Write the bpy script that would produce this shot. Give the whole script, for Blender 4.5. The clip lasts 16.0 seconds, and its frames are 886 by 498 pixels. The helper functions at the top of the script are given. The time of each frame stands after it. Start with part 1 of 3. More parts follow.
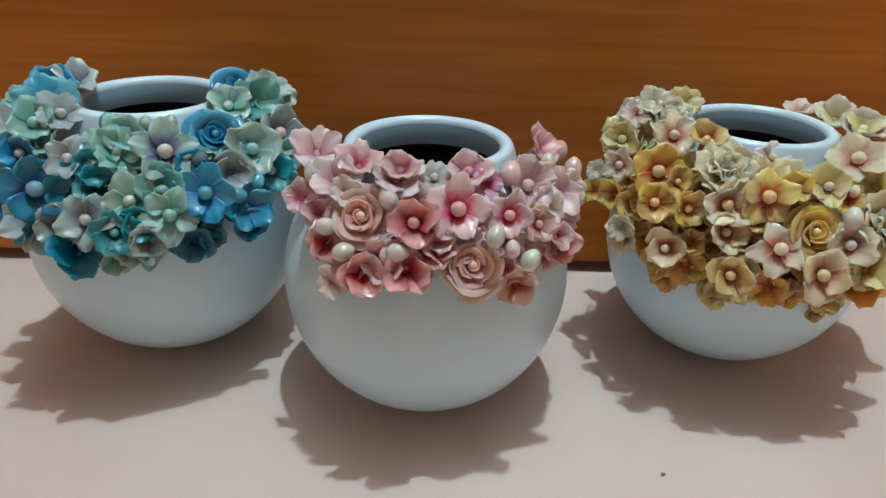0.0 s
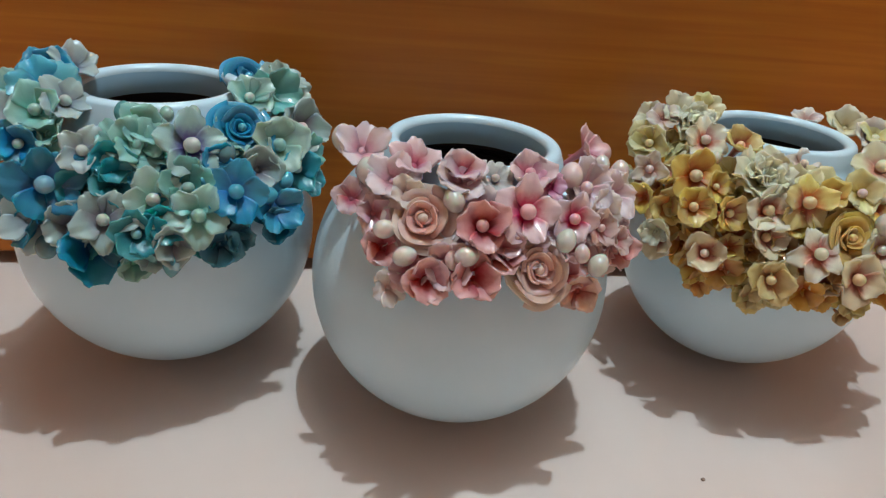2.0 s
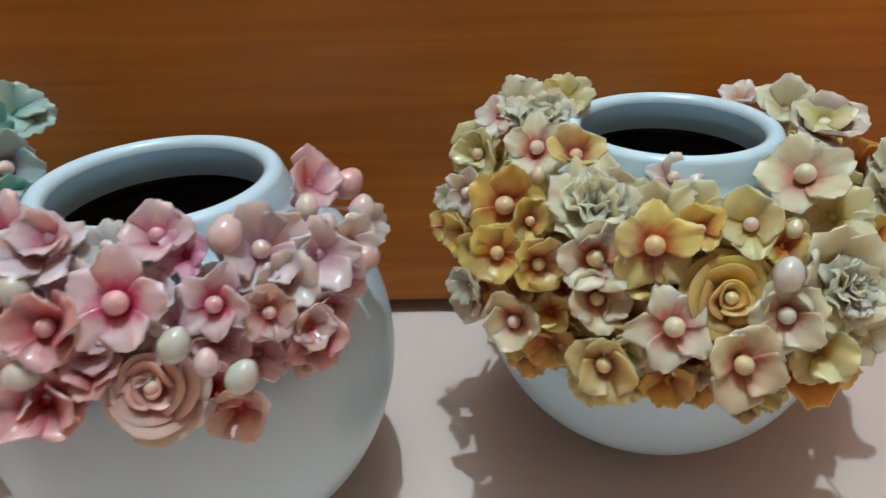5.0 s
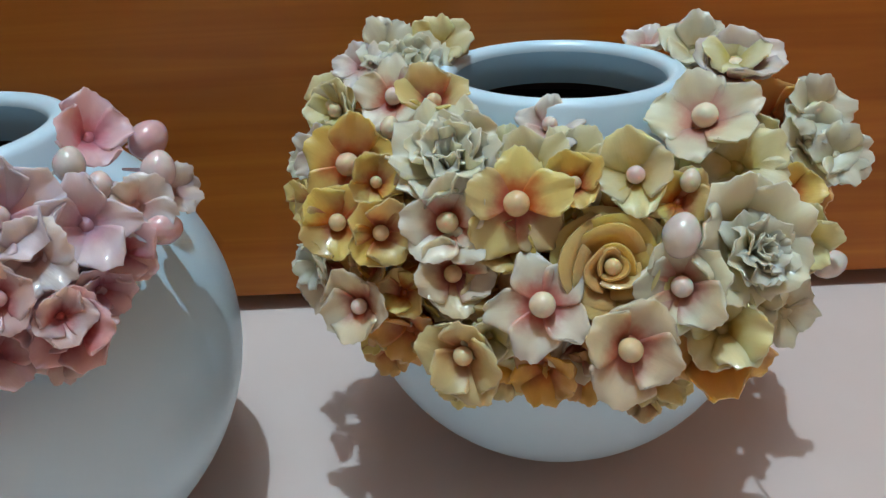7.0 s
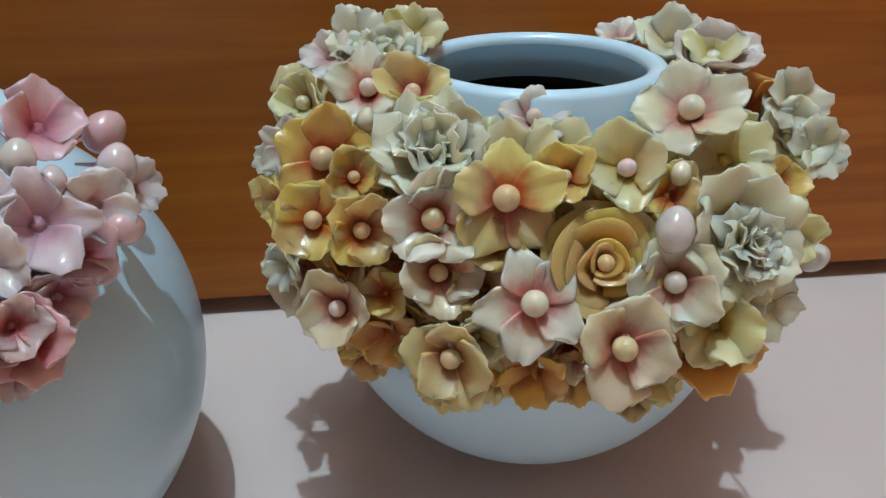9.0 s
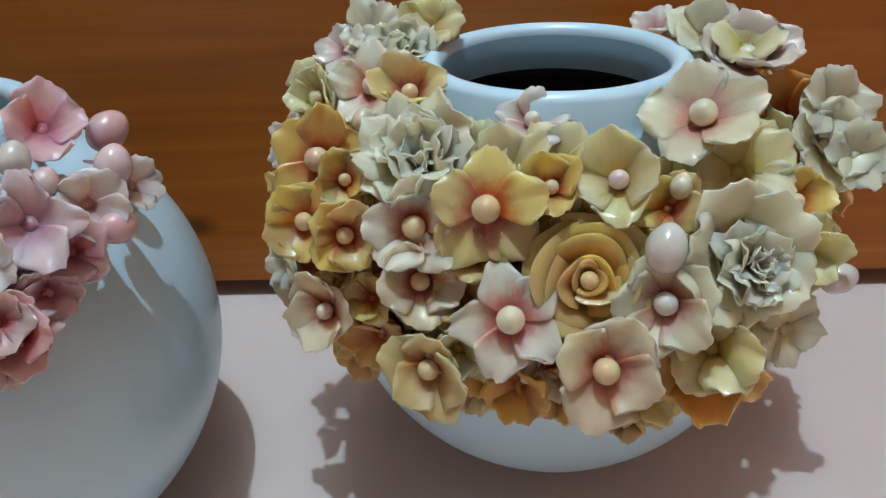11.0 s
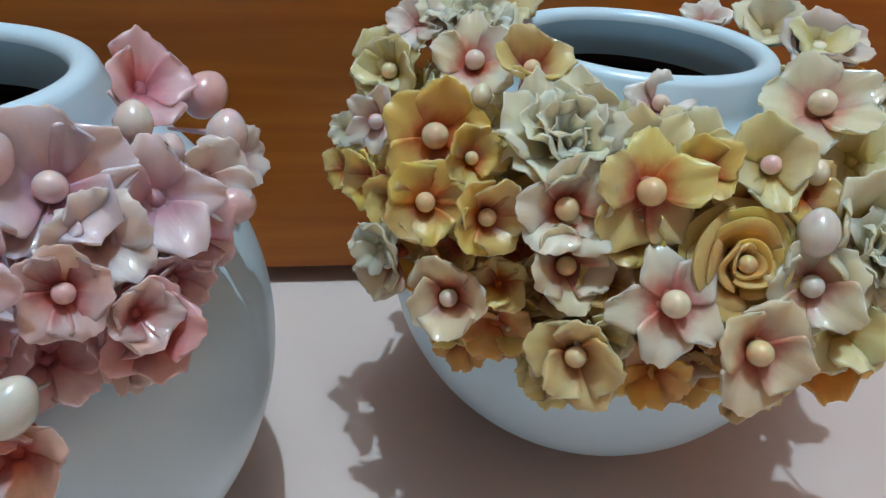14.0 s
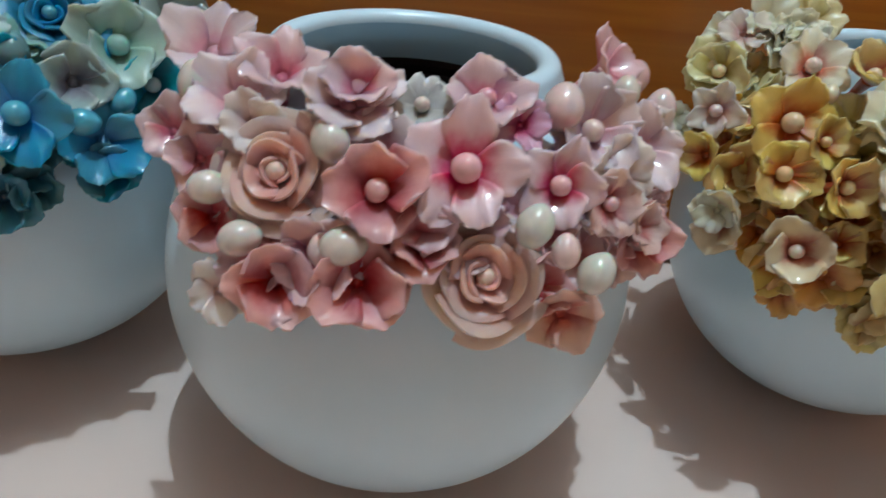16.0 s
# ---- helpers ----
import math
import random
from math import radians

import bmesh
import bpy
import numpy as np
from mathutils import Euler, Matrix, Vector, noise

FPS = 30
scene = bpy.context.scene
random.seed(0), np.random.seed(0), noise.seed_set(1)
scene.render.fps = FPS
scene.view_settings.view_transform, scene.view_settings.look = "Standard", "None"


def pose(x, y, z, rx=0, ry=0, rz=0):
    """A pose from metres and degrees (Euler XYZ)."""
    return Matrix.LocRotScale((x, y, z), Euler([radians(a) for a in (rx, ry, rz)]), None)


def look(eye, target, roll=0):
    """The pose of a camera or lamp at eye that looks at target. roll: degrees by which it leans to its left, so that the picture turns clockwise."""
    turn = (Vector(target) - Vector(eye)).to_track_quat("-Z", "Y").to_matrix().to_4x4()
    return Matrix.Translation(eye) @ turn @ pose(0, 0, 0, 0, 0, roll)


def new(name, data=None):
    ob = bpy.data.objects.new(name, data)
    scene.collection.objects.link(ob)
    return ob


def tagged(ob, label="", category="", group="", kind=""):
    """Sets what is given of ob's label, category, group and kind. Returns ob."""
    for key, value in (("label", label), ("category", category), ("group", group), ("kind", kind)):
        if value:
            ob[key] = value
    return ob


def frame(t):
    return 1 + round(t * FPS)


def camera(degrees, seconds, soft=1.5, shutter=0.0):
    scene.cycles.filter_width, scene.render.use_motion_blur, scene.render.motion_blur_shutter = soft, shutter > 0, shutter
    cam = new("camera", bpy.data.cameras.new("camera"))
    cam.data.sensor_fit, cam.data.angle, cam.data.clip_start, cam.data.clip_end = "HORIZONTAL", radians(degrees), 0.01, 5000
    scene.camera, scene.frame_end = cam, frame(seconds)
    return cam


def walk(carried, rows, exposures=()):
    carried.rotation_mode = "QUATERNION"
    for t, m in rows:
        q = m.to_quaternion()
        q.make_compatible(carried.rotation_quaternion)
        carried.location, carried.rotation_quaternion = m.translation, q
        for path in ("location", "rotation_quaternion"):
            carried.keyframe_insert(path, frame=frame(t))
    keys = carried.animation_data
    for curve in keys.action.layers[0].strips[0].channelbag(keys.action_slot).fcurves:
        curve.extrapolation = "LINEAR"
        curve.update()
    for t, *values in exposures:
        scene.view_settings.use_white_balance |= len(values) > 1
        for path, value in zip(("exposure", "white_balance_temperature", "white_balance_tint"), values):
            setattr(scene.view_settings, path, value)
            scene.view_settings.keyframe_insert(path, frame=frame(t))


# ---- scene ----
cam = camera(66.07, 16.0, soft=1.3, shutter=0.4)
PATH = [
    (0, 0.00232, -0.34704, 0.27415, 62.311, -1.656, -0.229),
    (0.5, -0.00918, -0.34794, 0.27217, 62.182, -2.471, -0.956),
    (1, -0.04157, -0.34191, 0.26953, 62.354, -3.279, -3.027),
    (1.5, -0.05160, -0.33492, 0.26317, 62.721, -4.498, -5.231),
    (2, -0.06096, -0.32935, 0.26413, 62.841, -4.929, -6.161),
    (2.5, -0.05574, -0.32422, 0.26624, 61.961, -3.981, -5.804),
    (3, -0.02874, -0.32161, 0.26702, 61.126, -2.840, -2.451),
    (3.5, 0.01115, -0.31076, 0.26174, 60.688, 0.171, 1.155),
    (4, 0.06206, -0.29121, 0.25016, 61.089, 1.617, 3.245),
    (4.5, 0.09282, -0.26686, 0.24910, 61.526, 1.849, 4.469),
    (5, 0.11304, -0.22535, 0.25130, 60.854, 1.948, 1.493),
    (7.5, 0.15480, -0.18861, 0.21360, 61.106, 2.043, -1.474),
    (8, 0.15360, -0.18758, 0.21465, 60.774, 1.888, -2.005),
    (8.5, 0.14908, -0.18456, 0.21454, 61.056, 1.166, -3.834),
    (9, 0.14372, -0.18081, 0.21297, 60.917, 0.526, -5.468),
    (9.5, 0.15699, -0.17771, 0.21502, 59.023, 1.465, -0.603),
    (12, 0.17227, -0.17200, 0.21824, 58.685, 2.571, 2.045),
    (12.5, 0.14320, -0.16922, 0.21391, 56.842, -0.401, -2.863),
    (13, 0.11752, -0.16233, 0.21306, 58.046, -3.154, -7.128),
    (13.5, 0.10706, -0.16157, 0.20941, 58.167, -3.805, -7.967),
    (14, 0.10211, -0.16323, 0.21142, 58.056, -3.532, -7.454),
    (14.5, 0.09631, -0.17208, 0.21817, 58.978, -3.547, -6.694),
    (15, 0.06425, -0.19407, 0.22654, 59.377, -3.505, -3.470),
    (15.5, 0.02925, -0.20966, 0.22595, 59.007, -3.764, -0.698),
    (16, 0.00300, -0.21133, 0.21346, 58.504, -5.062, 0.029),
]

walk(cam, [(t, pose(x, y, z, rx, ry, rz)) for t, x, y, z, rx, ry, rz in PATH],
     exposures=[(0, -0.30, 6400, 10), (4.5, -0.30, 6450, 10), (7.5, -0.36, 5850, 9), (15, -0.37, 5850, 10), (16, -0.40, 6200, 10)])

# ---- light ----
world = bpy.data.worlds.new("world")
scene.world = world
world.use_nodes = True
world.node_tree.nodes["Background"].inputs[0].default_value = (0.5, 0.6, 0.7, 1)
world.node_tree.nodes["Background"].inputs[1].default_value = 0.02
LAMP = (0.12, -0.06, 1.8)
bulb = bpy.data.lights.new("lamp_light", "POINT")
bulb.energy, bulb.shadow_soft_size, bulb.color = 78, 0.015, (0.72, 0.92, 1.0)
new("lamp_light", bulb).location = LAMP
# warm fill lamp added behind the camera, no known source; lights the vases' fronts
glow = bpy.data.lights.new("front_fill_light", "AREA")
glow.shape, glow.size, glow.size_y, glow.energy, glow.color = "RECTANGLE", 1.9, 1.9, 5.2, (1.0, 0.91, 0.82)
new("front_fill_light", glow).matrix_world = look((0.05, -2.42, 0.25), (0.05, 0, 0.25))


# ---- materials ----
def material(name, colour, rough=0.5, **extra):
    m = bpy.data.materials.new(name)
    m.use_nodes = True
    b = m.node_tree.nodes["Principled BSDF"]
    b.inputs["Base Color"].default_value = (*colour, 1)
    b.inputs["Roughness"].default_value = rough
    for k, v in extra.items():
        b.inputs[k.replace("_", " ")].default_value = v
    return m


def nodes_of(m):
    return m.node_tree.nodes, m.node_tree.links, m.node_tree.nodes["Principled BSDF"]


def lin(c):
    return tuple((v / 255 / 12.92) if v / 255 < 0.04045 else ((v / 255 + 0.055) / 1.055) ** 2.4 for v in c)


def wax(name, edge, throat, reach=0.62):
    """Tinted, varnished cold porcelain: throat colour at the petal's base, edge colour outside, faint veins."""
    m = material(name, lin(edge), 0.46, Coat_Weight=0.38, Coat_Roughness=0.08, Subsurface_Weight=0.8, Subsurface_Scale=0.005)
    n, l, b = nodes_of(m)
    b.inputs["Subsurface Radius"].default_value = (1.0, 0.8, 0.55)
    tc, sep, info = n.new("ShaderNodeTexCoord"), n.new("ShaderNodeSeparateXYZ"), n.new("ShaderNodeObjectInfo")
    l.new(tc.outputs["Object"], sep.inputs[0])
    blot = n.new("ShaderNodeTexNoise")
    blot.inputs["Scale"].default_value = 3.5
    l.new(tc.outputs["Object"], blot.inputs["Vector"])
    add, along = n.new("ShaderNodeMath"), n.new("ShaderNodeMath")
    add.operation, along.operation = "MULTIPLY_ADD", "MULTIPLY"
    l.new(blot.outputs["Fac"], add.inputs[0])
    add.inputs[1].default_value, along.inputs[1].default_value = 0.30, 0.8
    l.new(sep.outputs["Y"], along.inputs[0])
    l.new(along.outputs[0], add.inputs[2])
    ramp = n.new("ShaderNodeValToRGB")
    ramp.color_ramp.interpolation = "EASE"
    ramp.color_ramp.elements[0].position, ramp.color_ramp.elements[0].color = 0.25, (*lin(throat), 1)
    ramp.color_ramp.elements[1].position, ramp.color_ramp.elements[1].color = reach, (*lin(edge), 1)
    l.new(add.outputs[0], ramp.inputs[0])
    hsv = n.new("ShaderNodeHueSaturation")
    l.new(ramp.outputs[0], hsv.inputs["Color"])
    for key, lo, hi in (("Value", 0.78, 0.95), ("Hue", 0.492, 0.508), ("Saturation", 0.90, 1.07)):
        mp = n.new("ShaderNodeMapRange")
        mp.inputs["To Min"].default_value, mp.inputs["To Max"].default_value = lo, hi
        l.new(info.outputs["Random"], mp.inputs["Value"])
        l.new(mp.outputs[0], hsv.inputs[key])
    l.new(hsv.outputs[0], b.inputs["Base Color"])
    vein, mapping, bump = n.new("ShaderNodeTexNoise"), n.new("ShaderNodeMapping"), n.new("ShaderNodeBump")
    vein.inputs["Scale"].default_value, vein.inputs["Detail"].default_value = 1.0, 3.0
    mapping.inputs["Scale"].default_value = (14, 1.6, 4)
    l.new(tc.outputs["Object"], mapping.inputs["Vector"])
    l.new(mapping.outputs[0], vein.inputs["Vector"])
    bump.inputs["Strength"].default_value, bump.inputs["Distance"].default_value = 0.14, 0.0008
    l.new(vein.outputs["Fac"], bump.inputs["Height"])
    l.new(bump.outputs[0], b.inputs["Normal"])
    return m


def bead_wax(name, colour):
    m = material(name, lin(colour), 0.25, Coat_Weight=0.5, Coat_Roughness=0.06, Subsurface_Weight=0.4, Subsurface_Scale=0.003)
    n, l, b = nodes_of(m)
    tc, blot, mix = n.new("ShaderNodeTexCoord"), n.new("ShaderNodeTexNoise"), n.new("ShaderNodeValToRGB")
    blot.inputs["Scale"].default_value = 1.3
    l.new(tc.outputs["Object"], blot.inputs["Vector"])
    l.new(blot.outputs["Fac"], mix.inputs[0])
    mix.color_ramp.elements[0].position, mix.color_ramp.elements[0].color = 0.3, (*[v * 0.86 for v in lin(colour)], 1)
    mix.color_ramp.elements[1].position, mix.color_ramp.elements[1].color = 0.7, (*lin(colour), 1)
    l.new(mix.outputs[0], b.inputs["Base Color"])
    return m


# edge and throat colours, by vase
BLUE_TINTS = {
    "deep": ((12, 130, 162), (10, 94, 142)), "azure": ((8, 148, 186), (8, 118, 174)), "azurepale": ((80, 177, 196), (38, 141, 177)), "teal": ((23, 145, 158), (10, 100, 119)),
    "steel": ((14, 115, 145), (11, 81, 110)), "slate": ((49, 115, 133), (34, 86, 106)), "mint": ((105, 177, 169), (66, 142, 135)), "mintwhite": ((158, 197, 188), (116, 180, 167)),
    "mintpale": ((141, 194, 184), (114, 184, 167)), "coolwhite": ((177, 197, 197), (157, 167, 177)), "mintcream": ((171, 199, 188), (142, 182, 165)), "whiteviolet": ((165, 199, 196), (91, 80, 142)),
    "greyw": ((160, 182, 179), (133, 131, 142)), "deepbead": ((70, 150, 190), (60, 130, 170)), "azureleaf": ((10, 150, 188), (8, 124, 168)),
}
PINK_TINTS = {
    "white": ((218, 213, 206), (194, 186, 178)), "greenwhite": ((204, 212, 204), (180, 190, 180)), "pinkpale": ((238, 200, 204), (200, 36, 96)), "pink": ((232, 190, 194), (210, 110, 132)), "rose": ((226, 176, 180), (202, 112, 124)),
    "coral": ((228, 164, 164), (178, 34, 50)), "peachrose": ((234, 200, 184), (222, 150, 140)), "peachcoral": ((228, 182, 172), (200, 94, 90)),
    "whitepink": ((236, 210, 212), (220, 156, 168)), "pinkwhite": ((234, 216, 200), (212, 156, 146)), "whiteshell": ((234, 216, 206), (218, 172, 166)), "lilac": ((228, 204, 206), (204, 156, 168)),
    "magenta": ((230, 158, 185), (200, 45, 112)), "pinkbead": ((236, 168, 178), (220, 110, 140)), "peachroseleaf": ((238, 206, 192), (226, 164, 156)),
}
YELLOW_TINTS = {
    "goldrose": ((222, 188, 110), (206, 150, 70)), "goldroseleaf": ((230, 198, 114), (216, 170, 88)), "cream": ((232, 224, 190), (212, 190, 140)), "ochre": ((222, 186, 106), (186, 90, 36)), "ochrepale": ((226, 202, 134), (184, 84, 50)),
    "yellow": ((226, 212, 158), (208, 176, 100)), "creamyellow": ((226, 214, 166), (208, 184, 108)), "creamgreen": ((232, 226, 194), (216, 204, 158)), "creamochre": ((222, 198, 136), (192, 132, 72)),
    "creampink": ((234, 222, 196), (196, 100, 82)), "creampinktan": ((226, 206, 170), (186, 104, 84)), "creampinkpale": ((222, 214, 180), (206, 140, 120)), "orange": ((220, 160, 76), (190, 100, 36)), "tan": ((206, 168, 110), (176, 120, 66)),
    "peachochre": ((228, 200, 156), (200, 130, 80)),
}
TINTS = {**BLUE_TINTS, **PINK_TINTS, **YELLOW_TINTS}
WAX = {k: (wax("wax_" + k, e, t, 0.95 if k.endswith("leaf") else 0.80 if k == "coral" else 0.62), bead_wax("bead_" + k, tuple(0.55 * p + 0.1 * q + 0.35 * w for p, q, w in zip(e, t, (232, 222, 206))))) for k, (e, t) in TINTS.items()}


def glaze():
    """White gloss paint with the faint unevenness of a hand-dipped glaze."""
    m = material("white_glaze", (0.56, 0.69, 0.74), 0.3, Coat_Weight=0.2, Coat_Roughness=0.1)
    n, l, b = nodes_of(m)
    tc, big, ramp, fine, bump = n.new("ShaderNodeTexCoord"), n.new("ShaderNodeTexNoise"), n.new("ShaderNodeValToRGB"), n.new("ShaderNodeTexNoise"), n.new("ShaderNodeBump")
    big.inputs["Scale"].default_value, big.inputs["Detail"].default_value = 14, 4
    fine.inputs["Scale"].default_value, fine.inputs["Detail"].default_value = 55, 3
    for t in (big, fine):
        l.new(tc.outputs["Object"], t.inputs["Vector"])
    ramp.color_ramp.elements[0].position, ramp.color_ramp.elements[0].color = 0.3, (0.585, 0.785, 0.89, 1)
    ramp.color_ramp.elements[1].position, ramp.color_ramp.elements[1].color = 0.7, (0.63, 0.825, 0.93, 1)
    l.new(big.outputs["Fac"], ramp.inputs[0])
    l.new(ramp.outputs[0], b.inputs["Base Color"])
    bump.inputs["Strength"].default_value, bump.inputs["Distance"].default_value = 0.12, 0.001
    l.new(fine.outputs["Fac"], bump.inputs["Height"])
    l.new(bump.outputs[0], b.inputs["Normal"])
    return m


def laminate():
    """Pale pinkish board: soft cloudy tone, smudges and a few specks."""
    m = material("table_laminate", (0.62, 0.55, 0.51), 0.45)
    n, l, b = nodes_of(m)
    tc, big, ramp, fine, spot, dots, mix = (n.new(k) for k in ("ShaderNodeTexCoord", "ShaderNodeTexNoise", "ShaderNodeValToRGB", "ShaderNodeTexNoise", "ShaderNodeTexNoise", "ShaderNodeValToRGB", "ShaderNodeMix"))
    big.inputs["Scale"].default_value, big.inputs["Detail"].default_value = 7, 5
    fine.inputs["Scale"].default_value, fine.inputs["Detail"].default_value = 160, 2
    spot.inputs["Scale"].default_value, spot.inputs["Detail"].default_value = 60, 1
    for t in (big, fine, spot):
        l.new(tc.outputs["Object"], t.inputs["Vector"])
    ramp.color_ramp.elements[0].position, ramp.color_ramp.elements[0].color = 0.3, (0.615, 0.495, 0.44, 1)
    ramp.color_ramp.elements[1].position, ramp.color_ramp.elements[1].color = 0.68, (0.665, 0.565, 0.52, 1)
    l.new(big.outputs["Fac"], ramp.inputs[0])
    dots.color_ramp.elements[0].position, dots.color_ramp.elements[0].color = 0.80, (0, 0, 0, 1)
    dots.color_ramp.elements[1].position, dots.color_ramp.elements[1].color = 0.83, (0.5, 0.5, 0.5, 1)
    l.new(spot.outputs["Fac"], dots.inputs[0])
    mix.data_type = "RGBA"
    l.new(dots.outputs[0], mix.inputs[0])
    l.new(ramp.outputs[0], mix.inputs[6])
    mix.inputs[7].default_value = (0.34, 0.27, 0.23, 1)
    l.new(mix.outputs[2], b.inputs["Base Color"])
    bump = n.new("ShaderNodeBump")
    bump.inputs["Strength"].default_value, bump.inputs["Distance"].default_value = 0.15, 0.0004
    l.new(fine.outputs["Fac"], bump.inputs["Height"])
    l.new(bump.outputs[0], b.inputs["Normal"])
    return m


def varnished_wood():
    """Orange-brown varnished wood, grain along x, darker streaks and broad tone changes."""
    m = material("varnished_wood", (0.3, 0.1, 0.015), 0.34, Specular_IOR_Level=0.28)
    n, l, b = nodes_of(m)
    tc, mp, grain, ramp, mp2, broad, ramp2, mix, bump = (n.new(k) for k in ("ShaderNodeTexCoord", "ShaderNodeMapping", "ShaderNodeTexNoise", "ShaderNodeValToRGB", "ShaderNodeMapping", "ShaderNodeTexNoise", "ShaderNodeValToRGB", "ShaderNodeMix", "ShaderNodeBump"))
    mp.inputs["Scale"].default_value = (2.2, 1, 60)
    mp2.inputs["Scale"].default_value = (1.6, 1, 9)
    for a, t, sc, de in ((mp, grain, 2.0, 6), (mp2, broad, 1.4, 3)):
        l.new(tc.outputs["Object"], a.inputs["Vector"])
        l.new(a.outputs[0], t.inputs["Vector"])
        t.inputs["Scale"].default_value, t.inputs["Detail"].default_value = sc, de
    grain.inputs["Distortion"].default_value = 0.6
    ramp.color_ramp.elements[0].position, ramp.color_ramp.elements[0].color = 0.30, (0.40, 0.118, 0.012, 1)
    ramp.color_ramp.elements[1].position, ramp.color_ramp.elements[1].color = 0.68, (0.52, 0.178, 0.019, 1)
    l.new(grain.outputs["Fac"], ramp.inputs[0])
    ramp2.color_ramp.elements[0].position, ramp2.color_ramp.elements[0].color = 0.3, (0.72, 0.68, 0.64, 1)
    ramp2.color_ramp.elements[1].position, ramp2.color_ramp.elements[1].color = 0.7, (1.12, 1.12, 1.12, 1)
    l.new(broad.outputs["Fac"], ramp2.inputs[0])
    mix.data_type, mix.blend_type = "RGBA", "MULTIPLY"
    mix.inputs[0].default_value = 1.0
    l.new(ramp.outputs[0], mix.inputs[6])
    l.new(ramp2.outputs[0], mix.inputs[7])
    # two small dark knots, wider than high
    last = mix.outputs[2]
    for kx, kz, kr in ((0.022, 0.046, 0.0085), (0.157, 0.055, 0.006)):
        sc, far, rim, dark = n.new("ShaderNodeMapping"), n.new("ShaderNodeVectorMath"), n.new("ShaderNodeMapRange"), n.new("ShaderNodeMix")
        sc.inputs["Scale"].default_value = (0.6, 0.0, 1.0)
        l.new(tc.outputs["Object"], sc.inputs["Vector"])
        far.operation = "DISTANCE"
        far.inputs[1].default_value = (kx * 0.6, 0, kz)
        l.new(sc.outputs[0], far.inputs[0])
        rim.inputs["From Min"].default_value, rim.inputs["From Max"].default_value = kr * 0.25, kr
        rim.inputs["To Min"].default_value, rim.inputs["To Max"].default_value = 0.75, 0.0
        l.new(far.outputs["Value"], rim.inputs["Value"])
        dark.data_type = "RGBA"
        l.new(rim.outputs[0], dark.inputs[0])
        l.new(last, dark.inputs[6])
        dark.inputs[7].default_value = (0.045, 0.014, 0.004, 1)
        last = dark.outputs[2]
    l.new(last, b.inputs["Base Color"])
    bump.inputs["Strength"].default_value, bump.inputs["Distance"].default_value = 0.1, 0.0006
    l.new(grain.outputs["Fac"], bump.inputs["Height"])
    l.new(bump.outputs[0], b.inputs["Normal"])
    return m


WHITE = glaze()
# the neck's white paint coloured darker and bluer to stand in for shade
LINING = material("shaded_neck_paint", (0.37, 0.64, 0.83), 0.4)
DARK = material("dark_inside", (0.07, 0.05, 0.048), 0.25)
TABLE = laminate()
WOOD = varnished_wood()
# unseen walls and floor, red-brown to warm the light they bounce
WALLS = material("wall_paint", (0.50, 0.28, 0.17), 0.9)
CEILING = material("ceiling_paint", (0.60, 0.58, 0.56), 0.9)


def part(name, bm, mat, parent=None, label="", smooth=True):
    me = bpy.data.meshes.new(name)
    bm.to_mesh(me)
    bm.free()
    if smooth:
        me.polygons.foreach_set("use_smooth", [True] * len(me.polygons))
    me.materials.append(mat)
    ob = new(name, me)
    ob.parent = parent
    return tagged(ob, label) if label else ob


def block(x0, y0, z0, x1, y1, z1, bevel=0.0):
    bm = bmesh.new()
    bmesh.ops.create_cube(bm, size=1.0)
    for v in bm.verts:
        v.co = ((x0 + x1) / 2 + v.co.x * (x1 - x0), (y0 + y1) / 2 + v.co.y * (y1 - y0), (z0 + z1) / 2 + v.co.z * (z1 - z0))
    if bevel:
        bmesh.ops.bevel(bm, geom=bm.edges[:], offset=bevel, segments=2, affect="EDGES")
    return bm


def lathe(profile, steps=96):
    bm = bmesh.new()
    rings = []
    for r, z in profile:
        if r < 1e-6:
            rings.append([bm.verts.new((0, 0, z))])
        else:
            rings.append([bm.verts.new((r * math.cos(2 * math.pi * i / steps), r * math.sin(2 * math.pi * i / steps), z)) for i in range(steps)])
    for a, b in zip(rings, rings[1:]):
        for i in range(steps):
            j = (i + 1) % steps
            if len(a) == 1:
                bm.faces.new((a[0], b[j], b[i]))
            elif len(b) == 1:
                bm.faces.new((a[i], a[j], b[0]))
            else:
                bm.faces.new((a[i], a[j], b[j], b[i]))
    bmesh.ops.recalc_face_normals(bm, faces=bm.faces[:])
    return bm


WALL_Y = 0.140
table = tagged(new("table"), "pale pinkish beige table with faint smudges", "table")
part("tabletop", block(-0.9, -0.75, -0.03, 1.0, WALL_Y + 0.024, 0.0, 0.002), TABLE, table, smooth=False)
for lx in (-0.86, 0.91):
    for ly in (-0.71, WALL_Y - 0.04):
        part("leg", block(lx, ly, -0.75, lx + 0.05, ly + 0.05, -0.028, 0.003), TABLE, table, smooth=False)
tagged(part("wall_north", block(-1.5, WALL_Y + 0.025, -0.75, 1.6, WALL_Y + 0.065, 1.95), WALLS, smooth=False), "plain wall behind the wooden panel", "wall", kind="structure")
tagged(part("wood_panel", block(-1.49, WALL_Y, 0.009, 1.59, WALL_Y + 0.024, 1.94, 0.003), WOOD, smooth=False), "varnished orange-brown wooden panel behind the vases", "panel")
